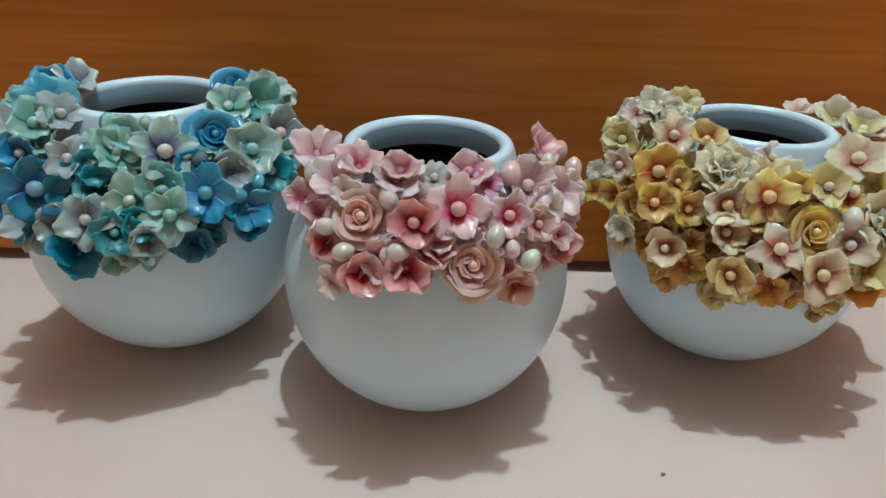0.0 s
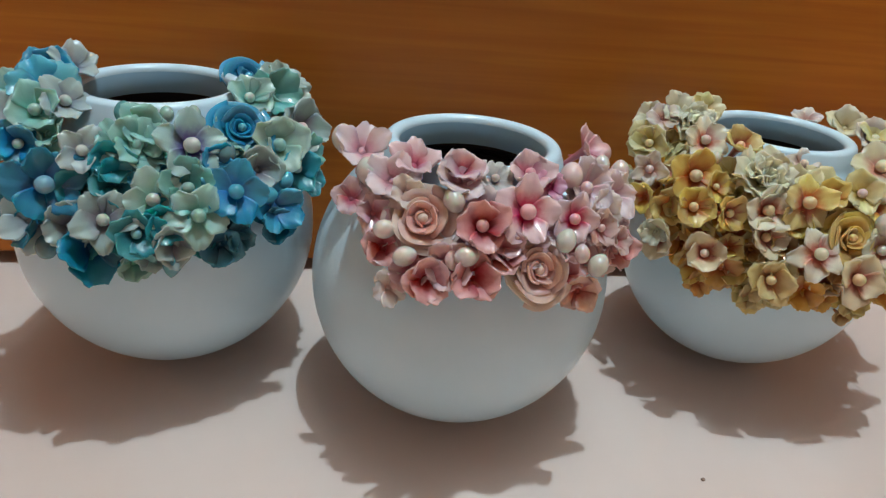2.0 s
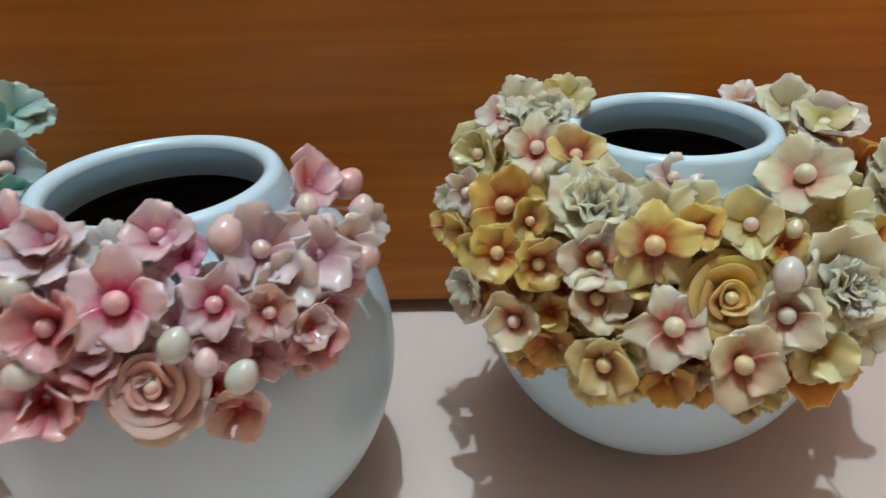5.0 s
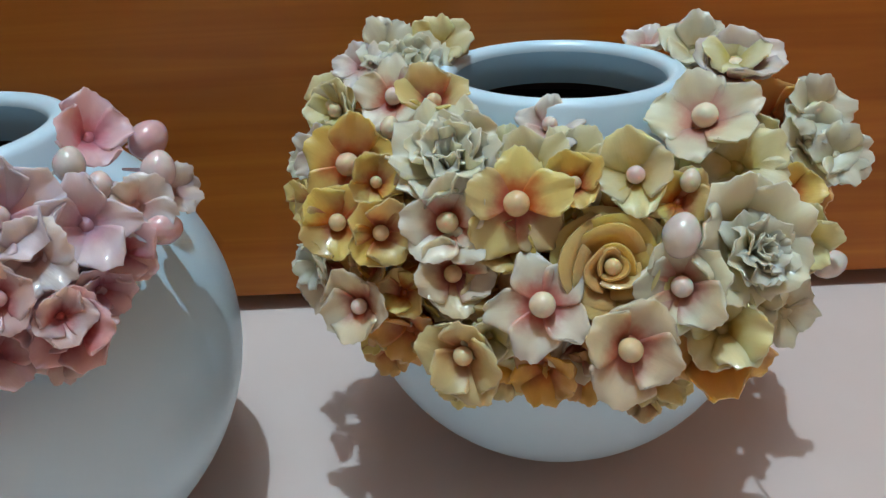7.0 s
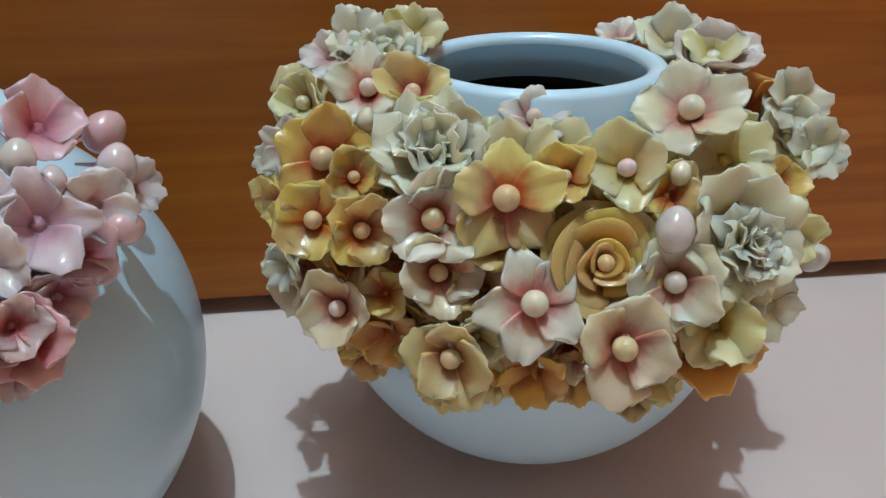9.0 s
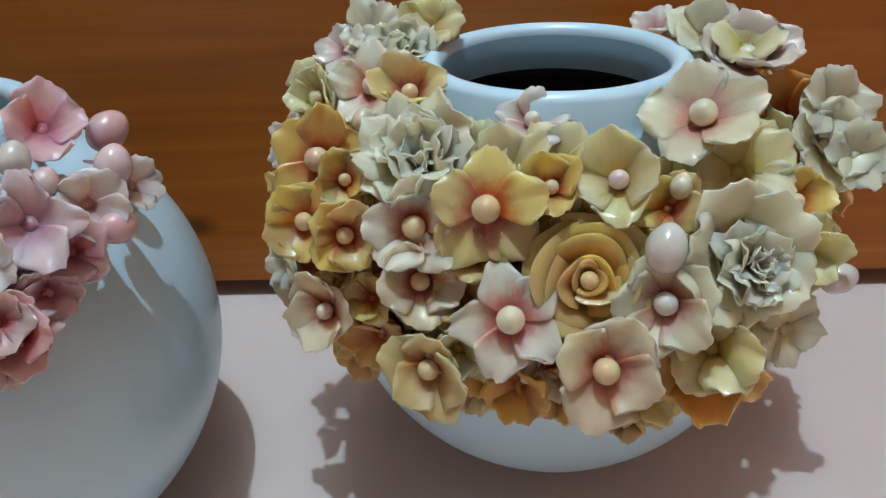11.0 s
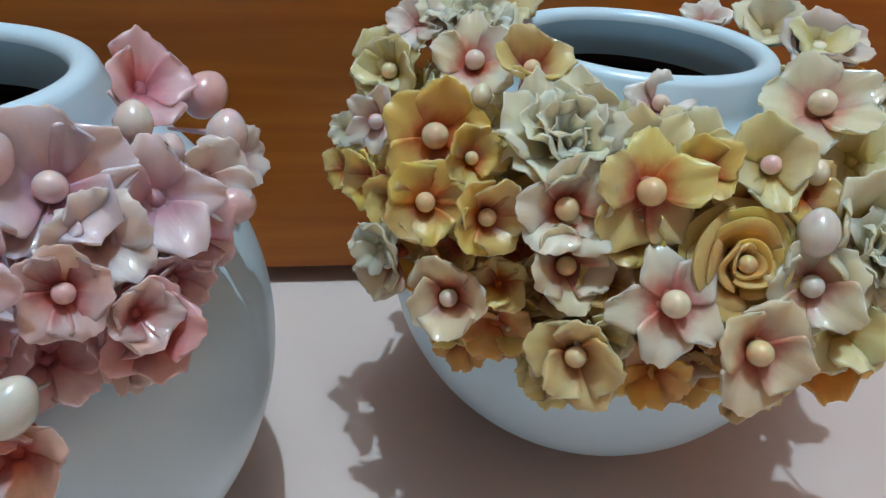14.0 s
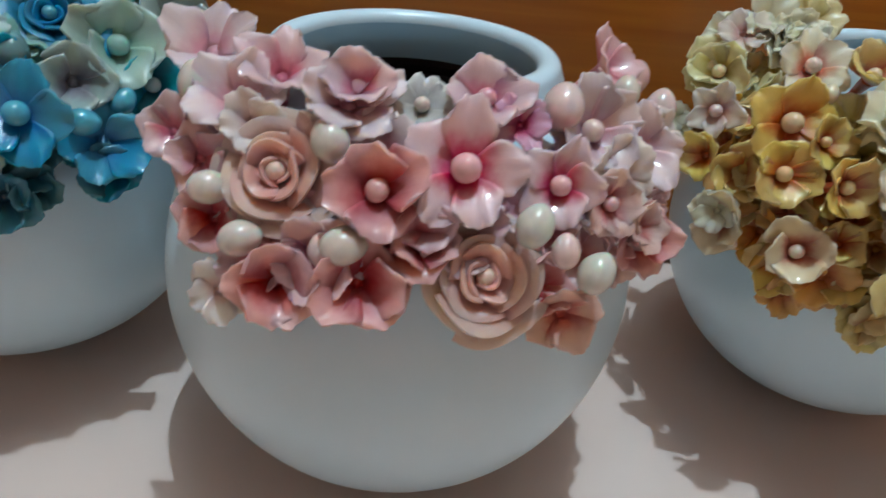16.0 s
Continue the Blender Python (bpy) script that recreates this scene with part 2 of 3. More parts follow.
# unseen room shell; the south wall is left open for the added fill lamp
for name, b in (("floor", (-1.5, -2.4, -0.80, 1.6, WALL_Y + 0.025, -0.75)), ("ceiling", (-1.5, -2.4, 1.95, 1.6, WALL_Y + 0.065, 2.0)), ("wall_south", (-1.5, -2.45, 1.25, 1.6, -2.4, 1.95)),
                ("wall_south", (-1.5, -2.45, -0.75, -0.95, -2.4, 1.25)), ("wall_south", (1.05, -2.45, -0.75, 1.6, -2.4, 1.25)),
                ("wall_west", (-1.55, -2.4, -0.75, -1.5, WALL_Y + 0.025, 1.95)), ("wall_east", (1.6, -2.4, -0.75, 1.65, WALL_Y + 0.025, 1.95))):
    tagged(part(name, block(*b), CEILING if name == "ceiling" else WALLS, smooth=False), "plain unseen room surface", "wall", kind="structure")


def arc(cx, cz, r, a0, a1, n):
    return [(cx + r * math.cos(math.radians(a0 + (a1 - a0) * i / n)), cz + r * math.sin(math.radians(a0 + (a1 - a0) * i / n))) for i in range(n + 1)]


def vase_profile(R, zc, rim):
    """Outer wall up and over the lip; the painted inside of the neck; then the dark inside of the bowl."""
    cut = -math.degrees(math.asin(min(0.985, zc / (1.02 * R))))
    body = [(0, 0.0)] + [(R * math.cos(math.radians(a)), zc + 1.02 * R * math.sin(math.radians(a))) for a in [cut + (52 - cut) * i / 44 for i in range(45)]]
    ro, ri = 0.560 * R, 0.466 * R
    lip = (ro - ri) / 2
    neck = [(ro + 0.0026, rim - 0.0118), (ro + 0.0020, rim - 0.0095), (ro + 0.0013, rim - 0.0065)] + arc((ro + ri) / 2, rim - lip, lip, 8, 180, 12)
    lining = [neck[-1], (ri - 0.0002, rim - 0.008), (ri, rim - 0.012), (ri + 0.0010, rim - 0.0165)]
    inner = [lining[-1], (ri + 0.005, rim - 0.021)] + [(0.93 * R * math.cos(math.radians(a)), zc + 0.93 * R * math.sin(math.radians(a))) for a in range(46, -75, -6)] + [(0, zc - 0.90 * R)]
    return body + neck, lining, inner


# ---- wax petals ----
def sheet_mesh(name, shape, nu, nv, thick):
    """A thin wax sheet from shape(u, v), u from -1 to 1 and v from 0 to 1, thinner towards its free edge."""
    bm = bmesh.new()
    top, low = [], []
    for j in range(nv):
        upper, lower = [], []
        for i in range(nu):
            u, v = 2 * i / (nu - 1) - 1, j / (nv - 1)
            p = shape(u, v)
            du, dv = shape(u + 0.02, v) - shape(u - 0.02, v), shape(u, min(1, v + 0.02)) - shape(u, max(0, v - 0.02))
            n = du.cross(dv).normalized()
            t = thick * (1 - 0.5 * max(v ** 4, abs(u) ** 6 * v))
            upper.append(bm.verts.new(p))
            lower.append(bm.verts.new(p - n * t))
        top.append(upper)
        low.append(lower)
    for j in range(nv - 1):
        for i in range(nu - 1):
            bm.faces.new((top[j][i], top[j][i + 1], top[j + 1][i + 1], top[j + 1][i]))
            bm.faces.new((low[j][i], low[j + 1][i], low[j + 1][i + 1], low[j][i + 1]))
    ring = lambda g: [g[0][i] for i in range(nu)] + [g[j][-1] for j in range(1, nv)] + [g[-1][i] for i in range(nu - 2, -1, -1)] + [g[j][0] for j in range(nv - 2, 0, -1)]
    a, b = ring(top), ring(low)
    for i in range(len(a)):
        k = (i + 1) % len(a)
        bm.faces.new((a[i], b[i], b[k], a[k]))
        bm.edges.get((b[i], b[k])).smooth = False
    me = bpy.data.meshes.new(name)
    bm.to_mesh(me)
    bm.free()
    me.polygons.foreach_set("use_smooth", [True] * len(me.polygons))
    me.materials.append(None)
    return me


def petal_mesh(width, widest, narrow, rounding, bend, hollow, ruffle, curl, seed, thick=0.075):
    """A petal one unit long along y, base at the origin, face up: half width, where it is widest, how far it narrows and rounds towards the tip, curves and waves."""
    rng = random.Random(seed)
    ph, ph2, lean, notch = rng.uniform(0, 6.28), rng.uniform(0, 6.28), rng.uniform(-0.06, 0.06), rng.uniform(0.0, 0.09)
    curl_side, pleat = rng.uniform(-0.5, 0.5), rng.uniform(0.006, 0.016)

    def shape(u, v):
        s = math.sin(math.pi / 2 * v)
        half = width * (0.20 + 0.80 * math.sin(math.pi / 2 * min(1, s / widest)) ** 0.9) * (1 - narrow * max(0.0, (s - widest) / (1 - widest)) ** 2)
        rag = 0.022 * math.sin(6 * u + ph) + 0.016 * math.sin(14 * u + ph2)
        x = half * u + lean * s * s
        y = s * (1 - rounding * abs(u) ** 2.1 * s - notch * math.exp(-(u * 3) ** 2) * s ** 4 + ruffle * rag * s ** 4)
        z = bend * s * s + hollow * u * u * half * (1 - 0.35 * s)
        z += ruffle * s ** 3 * (0.042 * math.sin(4.4 * u + ph) + 0.020 * math.sin(9 * u + ph2))
        z -= curl * max(0.0, s - 0.6) ** 2 * (1 + curl_side * u)
        z += pleat * math.cos(u * 10 + ph) * s * (1.1 - 0.6 * s)
        return Vector((x, y, z))

    return sheet_mesh("petal", shape, 13, 11, thick)


PETALS = {
    "open": [petal_mesh(0.49, 0.72, 0.12, 0.36, 0.02, 0.16, 1.4, 0.5, 10 + k) for k in range(6)],
    "ruff": [petal_mesh(0.56, 0.78, 0.06, 0.34, 0.00, 0.16, 2.0, 0.6, 20 + k) for k in range(6)],
    "star": [petal_mesh(0.46, 0.62, 0.26, 0.34, 0.00, 0.30, 1.2, 0.8, 30 + k) for k in range(5)],
    "cup": [petal_mesh(0.62, 0.72, 0.14, 0.42, 0.10, 0.40, 1.5, 0.8, 40 + k) for k in range(7)],
    "frill": [petal_mesh(0.60, 0.80, 0.05, 0.22, 0.05, 0.20, 3.2, 0.7, 50 + k, 0.06) for k in range(5)],
}


def rolled_petal(r0, r1, z0, z1, span, flare, seed):
    """A rose petal wrapped round the flower's axis: radius and height at foot and lip, the angle it spans, the lip's turn outwards."""
    rng = random.Random(seed)
    ph, ph2 = rng.uniform(0, 6.28), rng.uniform(0, 6.28)

    def shape(u, v):
        a = u * span / 2 * (0.55 + 0.45 * math.sin(math.pi / 2 * min(1, v * 1.25)))
        r = r0 + (r1 - r0) * math.sin(math.pi / 2 * v) + flare * max(0.0, v - 0.62) ** 2 + 0.035 * u
        r += 0.03 * v * math.sin(4 * u + ph)
        top = 1 - 0.30 * abs(u) ** 3 + 0.05 * math.sin(5 * u + ph2)
        z = z0 + (z1 - z0) * v * top - flare * 0.7 * max(0.0, v - 0.75) ** 2
        return Vector((-r * math.sin(a), r * math.cos(a), z))

    return sheet_mesh("petal", shape, 15, 9, 0.085)


# count, foot and lip radius, foot and lip height, span, flare
ROSE_RINGS = ((2, 0.14, 0.23, 0.10, 0.50, 3.4, 0.2), (3, 0.20, 0.38, 0.05, 0.54, 2.5, 0.5), (3, 0.28, 0.56, 0.0, 0.48, 2.4, 0.8), (4, 0.30, 0.72, -0.05, 0.36, 2.0, 1.0), (5, 0.30, 0.95, -0.10, 0.18, 1.6, 1.0))
ROSE_PETALS = [[rolled_petal(*ring[1:], 60 + 10 * r + k) for k in range(3)] for r, ring in enumerate(ROSE_RINGS)]


def ball_mesh(name, stretch, point=0.0):
    """A bead; stretch lengthens it along y, point draws one end out."""
    bm = bmesh.new()
    bmesh.ops.create_uvsphere(bm, u_segments=20, v_segments=14, radius=1.0, matrix=Matrix.Rotation(math.pi / 2, 4, "X"))
    for v in bm.verts:
        f = 1 - point * max(0.0, v.co.y) ** 1.5
        v.co = (v.co.x * f, v.co.y * stretch, v.co.z * f)
        v.co *= 1 + 0.03 * noise.noise(v.co * 1.3)
    me = bpy.data.meshes.new(name)
    bm.to_mesh(me)
    bm.free()
    me.polygons.foreach_set("use_smooth", [True] * len(me.polygons))
    me.materials.append(None)
    return me


PEARL, BUD, DROP = ball_mesh("pearl", 1.0), ball_mesh("flower_bud", 1.22, 0.15), ball_mesh("flower_drop", 1.35, 0.5)


def dressed(name, me, mat, parent, m):
    """An object on a shared mesh with its own material, at a pose under its parent."""
    ob = new(name, me)
    ob.material_slots[0].link = "OBJECT"
    ob.material_slots[0].material = mat
    ob.parent = parent
    ob.matrix_basis = m
    return ob


# ---- vases ----
VASES = {"blue": (-0.1660, 0.0525, 0.0822, 0.0818, 0.1640), "pink": (-0.0003, 0.001, 0.0790, 0.0810, 0.1580), "yellow": (0.1974, 0.0495, 0.0800, 0.0785, 0.1572)}
LABELS = {"blue": "round white glazed vase wreathed with blue and mint wax flowers", "pink": "round white glazed vase wreathed with pink and coral wax flowers",
          "yellow": "round white glazed vase wreathed with ochre and cream wax flowers"}
STANDS, SET = {}, {"blue": [], "pink": [], "yellow": []}
for colour, (x, y, zc, R, rim) in VASES.items():
    base = new("vase")
    base.location = (x, y, 0)
    outer, lining, inner = vase_profile(R, zc, rim)
    part("body", lathe(outer, 128), WHITE, base)
    part("neck_lining", lathe(lining, 96), LINING, base, "inside of the neck, shade put into its blue-grey colour")
    part("interior", lathe(inner, 96), DARK, base, "dark brown inside of the vase")
    tagged(base, LABELS[colour], "vase", "flowered vases")
    STANDS[colour] = base


def calyx(depth, mat, parent, m):
    """The short wax stalk that holds a flower to the vase, open like a funnel above."""
    steps, rings = 10, ((0.07, -depth), (0.11, -depth * 0.5), (0.17, -0.08), (0.24, 0.03))
    bm = bmesh.new()
    rows = [[bm.verts.new((r * math.cos(6.2832 * i / steps), r * math.sin(6.2832 * i / steps), z)) for i in range(steps)] for r, z in rings]
    for a, b in zip(rows, rows[1:]):
        for i in range(steps):
            bm.faces.new((a[i], a[(i + 1) % steps], b[(i + 1) % steps], b[i]))
    bm.faces.new(rows[-1])
    ob = part("flower", bm, mat, parent)
    ob.matrix_basis = m
    return ob


WORDS = {
    "deep": "deep turquoise blue", "azure": "bright azure", "azurepale": "pale azure", "teal": "teal", "steel": "dark teal blue",
    "slate": "slate blue", "mint": "mint green", "mintwhite": "pale mint", "mintpale": "light mint", "white": "off-white", "greenwhite": "greenish white",
    "whiteviolet": "mint white, violet-throated", "greyw": "greyish mint white", "goldrose": "golden ochre", "peachrose": "peach pink", "coolwhite": "cool white",
    "mintcream": "mint white", "cream": "cream", "pinkpale": "pale pink, magenta-throated", "pink": "pink", "rose": "dusky pink",
    "coral": "coral pink, crimson-throated", "peachcoral": "peach coral", "whitepink": "whitish pink", "pinkwhite": "pinkish white",
    "whiteshell": "shell white", "lilac": "lilac pink", "magenta": "magenta pink", "ochre": "ochre yellow", "ochrepale": "yellow ochre, orange-throated",
    "yellow": "soft yellow", "creamyellow": "creamy yellow", "creamgreen": "ivory", "creamochre": "light ochre", "creampink": "cream, pink-throated",
    "creampinktan": "tan cream, pink-throated", "creampinkpale": "pale cream, faintly pink-throated", "orange": "orange ochre", "tan": "tan",
}
SHAPES = {"open": "five-petalled wax flower", "ruff": "ruffled wax flower", "star": "star-shaped wax flower", "cup": "cupped wax flower", "frill": "densely frilled wax flower", "rose": "many-petalled wax rose", "bud": "glossy wax bud", "drop": "drop-shaped wax bud"}
RNG = random.Random(11)


def towards(az, el):
    a, e = radians(az), radians(el)
    return Vector((math.cos(a) * math.cos(e), math.sin(a) * math.cos(e), math.sin(e)))


def bloom(vase, kind, colour, az, el, lift, size, cup, spin, face_az, face_el, bead=""):
    """A flower, bud or drop on a vase: direction from the vase's middle, height over the glaze, radius, how far the petals close, turn, facing, colour of its bead."""
    x, y, zc, R, rim = VASES[vase]
    place = towards(az, el) * (R + lift) + Vector((0, 0, zc))
    f = (towards(face_az, face_el) + Vector((RNG.uniform(-0.13, 0.13), RNG.uniform(-0.05, 0.05), RNG.uniform(-0.13, 0.13)))).normalized()
    SET[vase].append((towards(az, el), lift, colour))
    e1 = Vector((0, 0, 1)).cross(f).normalized()
    stand = Matrix.Translation(place) @ Matrix((e1, f.cross(e1), f)).transposed().to_4x4() @ pose(0, 0, 0, 0, 0, spin)
    wax_mat = WAX[colour][0]
    if kind in ("bud", "drop"):
        bud = dressed("flower_bud", BUD if kind == "bud" else DROP, WAX[colour][1], STANDS[vase], stand @ pose(0, 0, 0, 0, 0, -90) @ Matrix.Scale(size * 0.80, 4))
        tagged(bud, WORDS[colour] + " " + SHAPES[kind])
        if lift > size * 0.9:
            stem = calyx(lift / size, wax_mat, STANDS[vase], stand @ Matrix.Scale(size, 4))
            stem.name = "bud_stalk"
        return
    grow = 1.10 * size / (1.0 if kind == "rose" else 0.12 + 0.9 * math.cos(radians(cup)))
    flower = tagged(calyx((lift + 0.004) / grow, wax_mat, STANDS[vase], stand @ Matrix.Scale(grow, 4)), WORDS[colour] + " " + SHAPES[kind])
    if kind == "rose":
        for r, ring in enumerate(ROSE_RINGS):
            for k in range(ring[0]):
                turn = 360 / ring[0] * k + r * 37 + RNG.uniform(-10, 10)
                dressed("petal", RNG.choice(ROSE_PETALS[r]), WAX[colour + "leaf"][0], flower, pose(0, 0, 0, RNG.uniform(-8, 8), RNG.uniform(-8, 8), turn) @ Matrix.Scale(RNG.uniform(0.88, 1.10), 4))
        dressed("pearl", PEARL, WAX[colour][1], flower, pose(0, 0, 0.38) @ Matrix.Scale(0.15, 4))
        return
    if kind == "frill":
        for r, (close, length) in enumerate(((cup - 12, 0.95), (cup + 8, 0.84), (cup + 24, 0.70), (cup + 34, 0.52))):
            for k in range(5):
                q = pose(0, 0, 0.05 * r, 0, 0, 72 * k + 31 * r + RNG.uniform(-9, 9)) @ pose(0, 0.06, 0, close + RNG.uniform(-9, 9), RNG.uniform(-12, 12), 0) @ Matrix.Scale(length * RNG.uniform(0.9, 1.1), 4)
                dressed("petal", RNG.choice(PETALS["frill"]), wax_mat, flower, q)
        return
    count = 4 if kind == "cup" and RNG.random() < 0.3 else 5
    for k in range(count):
        q = pose(0, 0, 0.010 * k, 0, 0, 360 / count * k - 90 + RNG.uniform(-7, 7)) @ pose(0, 0.10, 0, cup + RNG.uniform(-13, 13), RNG.uniform(-14, 14), 0) @ Matrix.Diagonal((0.92 * RNG.uniform(0.88, 1.12), 0.92 * RNG.uniform(0.9, 1.12), 0.92, 1))
        dressed("petal", RNG.choice(PETALS[kind]), wax_mat, flower, q)
    if bead:
        dressed("pearl", PEARL, WAX[bead][1], flower, pose(0, 0, 0.26 * size / grow) @ Matrix.Scale(0.25 * size / grow, 4))


bloom("yellow", "star", "creampink", -101.4, 22.1, 0.0204, 0.0139, 12, 114, -98.3, 30.8, "cream")
bloom("yellow", "open", "creampink", -120.3, 32.7, 0.0195, 0.0122, 34, 101, -98.8, 32.3, "creamochre")
bloom("yellow", "open", "ochrepale", -107.5, 37.3, 0.0204, 0.0140, 12, 94, -98.9, 30.5, "ochrepale")
bloom("yellow", "cup", "creampinktan", -87.3, 15.5, 0.0197, 0.0132, 28, 64, -102.6, 25.4, "creamochre")
bloom("yellow", "cup", "creamochre", -113.8, 12.3, 0.0193, 0.0111, 32, 81, -97.1, 23.5, "creamochre")
bloom("yellow", "cup", "ochre", -131.9, 28.4, 0.0250, 0.0094, 34, -72, -92.4, 20.6, "ochrepale")
bloom("yellow", "cup", "ochre", -143.5, 26.9, 0.0248, 0.0107, 32, -158, -100.9, 23.7, "ochrepale")
bloom("yellow", "open", "ochre", -149.2, 36.0, 0.0231, 0.0145, 24, 82, -102.2, 28.4, "peachochre")
bloom("yellow", "cup", "ochre", -140.6, 35.4, 0.0207, 0.0074, 42, -166, -81.8, 28.2, "ochrepale")
bloom("yellow", "cup", "ochrepale", -142.6, 53.4, 0.0149, 0.0097, 44, 99, -89.8, 46.2, "peachochre")
bloom("yellow", "open", "creampink", -162.0, 50.2, 0.0156, 0.0118, 30, 170, -102.0, 45.9, "pinkwhite")
bloom("yellow", "frill", "creamgreen", -125.0, 42.4, 0.0158, 0.0130, 42, 90, -95.9, 45.0)
bloom("yellow", "cup", "creampinktan", -118.7, 24.8, 0.0156, 0.0103, 40, -91, -93.1, 16.5, "creamochre")
bloom("yellow", "cup", "creampinktan", -134.6, 15.0, 0.0216, 0.0099, 40, 107, -109.8, 21.4, "pinkwhite")
bloom("yellow", "ruff", "creamgreen", -153.2, 15.2, 0.0202, 0.0075, 30, -137, -129.1, 26.0)
bloom("yellow", "ruff", "orange", -129.1, 10.8, 0.0095, 0.0103, 30, -104, -107.3, 11.4)
bloom("yellow", "ruff", "orange", -100.2, 9.0, 0.0097, 0.0090, 35, -86, -100.2, 8.9)
bloom("yellow", "ruff", "orange", -93.3, 6.8, 0.0071, 0.0073, 35, -66, -97.0, 9.5)
bloom("yellow", "ruff", "creamochre", -108.3, 5.3, 0.0072, 0.0071, 35, -84, -102.9, 9.3)
bloom("yellow", "ruff", "creamochre", -116.7, 2.0, 0.0071, 0.0076, 35, -87, -99.9, 9.9)
bloom("yellow", "rose", "goldrose", -89.5, 28.0, 0.0144, 0.0140, 42, 43, -101.3, 27.3)
bloom("yellow", "bud", "white", -77.8, 31.7, 0.0230, 0.0063, 0, 86, -108.2, 32.7)
bloom("yellow", "cup", "creampinkpale", -77.3, 23.8, 0.0182, 0.0117, 30, 35, -104.5, 28.7, "white")
bloom("yellow", "ruff", "cream", -63.3, 28.1, 0.0159, 0.0140, 48, 111, -99.1, 31.0)
bloom("yellow", "frill", "creamgreen", -63.2, 26.5, 0.0208, 0.0087, 44, 89, -77.9, 30.6)
bloom("yellow", "cup", "orange", -69.3, 11.5, 0.0120, 0.0132, 32, 63, -98.8, 19.2, "orange")
bloom("yellow", "ruff", "yellow", -69.3, 14.9, 0.0169, 0.0095, 50, 82, -97.7, 29.7)
bloom("yellow", "ruff", "creamochre", -75.4, 2.1, 0.0065, 0.0066, 30, -61, -102.7, 9.7)
bloom("yellow", "cup", "tan", -79.8, -2.3, 0.0049, 0.0047, 45, -83, -103.9, 10.9)
bloom("yellow", "cup", "yellow", -82.7, 42.1, 0.0176, 0.0100, 36, 106, -109.7, 39.3, "lilac")
bloom("yellow", "cup", "ochre", -95.9, 41.4, 0.0160, 0.0077, 40, 114, -105.0, 37.4, "peachochre")
bloom("yellow", "bud", "cream", -70.8, 40.1, 0.0180, 0.0035, 0, 85, -108.5, 34.0)
bloom("yellow", "open", "creampinkpale", -55.2, 49.8, 0.0137, 0.0148, 26, 109, -109.1, 63.3, "creamgreen")
bloom("yellow", "cup", "pinkwhite", -5.9, 50.9, 0.0158, 0.0134, 36, 92, -104.9, 54.2, "creamgreen")
bloom("yellow", "cup", "orange", -12.1, 38.8, 0.0148, 0.0149, 30, 116, -93.0, 32.3)
bloom("yellow", "cup", "creamgreen", -19.9, 32.7, 0.0204, 0.0122, 34, 60, -89.7, 25.8, "cream")
bloom("yellow", "ruff", "creamgreen", -17.2, 38.3, 0.0264, 0.0095, 34, 68, -87.5, 34.2, "cream")
bloom("yellow", "ruff", "creamgreen", -21.5, 29.8, 0.0271, 0.0091, 30, 8, -84.8, 20.5)
bloom("yellow", "ruff", "creamyellow", -54.1, 39.9, 0.0154, 0.0123, 20, 121, -101.9, 39.0)
bloom("yellow", "cup", "ochre", -45.3, 31.8, 0.0182, 0.0088, 36, 87, -88.3, 29.6, "cream")
bloom("yellow", "cup", "yellow", -47.3, 24.3, 0.0181, 0.0095, 36, 22, -89.5, 22.0)
bloom("yellow", "bud", "white", -43.5, 18.3, 0.0240, 0.0053, 0, 18, -83.6, 29.3)
bloom("yellow", "open", "cream", -52.2, 12.4, 0.0157, 0.0109, 20, -85, -87.7, 16.3)
bloom("yellow", "ruff", "creamyellow", -61.1, 17.4, 0.0167, 0.0060, 30, -62, -93.1, 21.6)
bloom("yellow", "ruff", "pinkwhite", 169.8, 46.7, 0.0259, 0.0088, 30, 131, -124.2, 42.3)
bloom("yellow", "cup", "yellow", 173.2, 37.6, 0.0241, 0.0117, 30, 125, -116.8, 33.4, "yellow")
bloom("yellow", "ruff", "creamgreen", -179.7, 25.4, 0.0254, 0.0057, 30, 156, -127.5, 24.6)
bloom("yellow", "cup", "ochre", -177.8, 18.6, 0.0209, 0.0070, 30, 153, -126.8, 21.6)
bloom("yellow", "frill", "creamgreen", 167.9, 54.2, 0.0121, 0.0124, 32, 89, -96.0, 50.6)
bloom("yellow", "ruff", "creamgreen", 165.5, 52.3, 0.0239, 0.0100, 32, 132, -111.4, 48.6)
bloom("yellow", "ruff", "yellow", 154.8, 59.5, 0.0141, 0.0110, 34, 75, -89.8, 48.6)
bloom("yellow", "bud", "cream", -146.9, 45.2, 0.0200, 0.0037, 0, 78, -93.0, 35.9)
bloom("yellow", "star", "pinkwhite", -103.4, 56.7, 0.0046, 0.0095, 26, 10, -92.6, 55.1, "pinkwhite")
bloom("yellow", "ruff", "creamyellow", -114.4, 48.9, 0.0103, 0.0066, 30, 92, -102.2, 50.0)
bloom("yellow", "cup", "ochre", -128.6, 18.7, 0.0154, 0.0070, 36, -107, -100.8, 26.9)
bloom("yellow", "cup", "tan", -110.7, 23.0, 0.0121, 0.0076, 36, -159, -96.8, 26.6)
bloom("yellow", "cup", "ochre", -109.4, 30.7, 0.0141, 0.0075, 40, -99, -97.8, 28.5, "ochrepale")
bloom("yellow", "cup", "creamyellow", -110.6, 14.9, 0.0143, 0.0067, 45, 122, -96.2, 18.9)
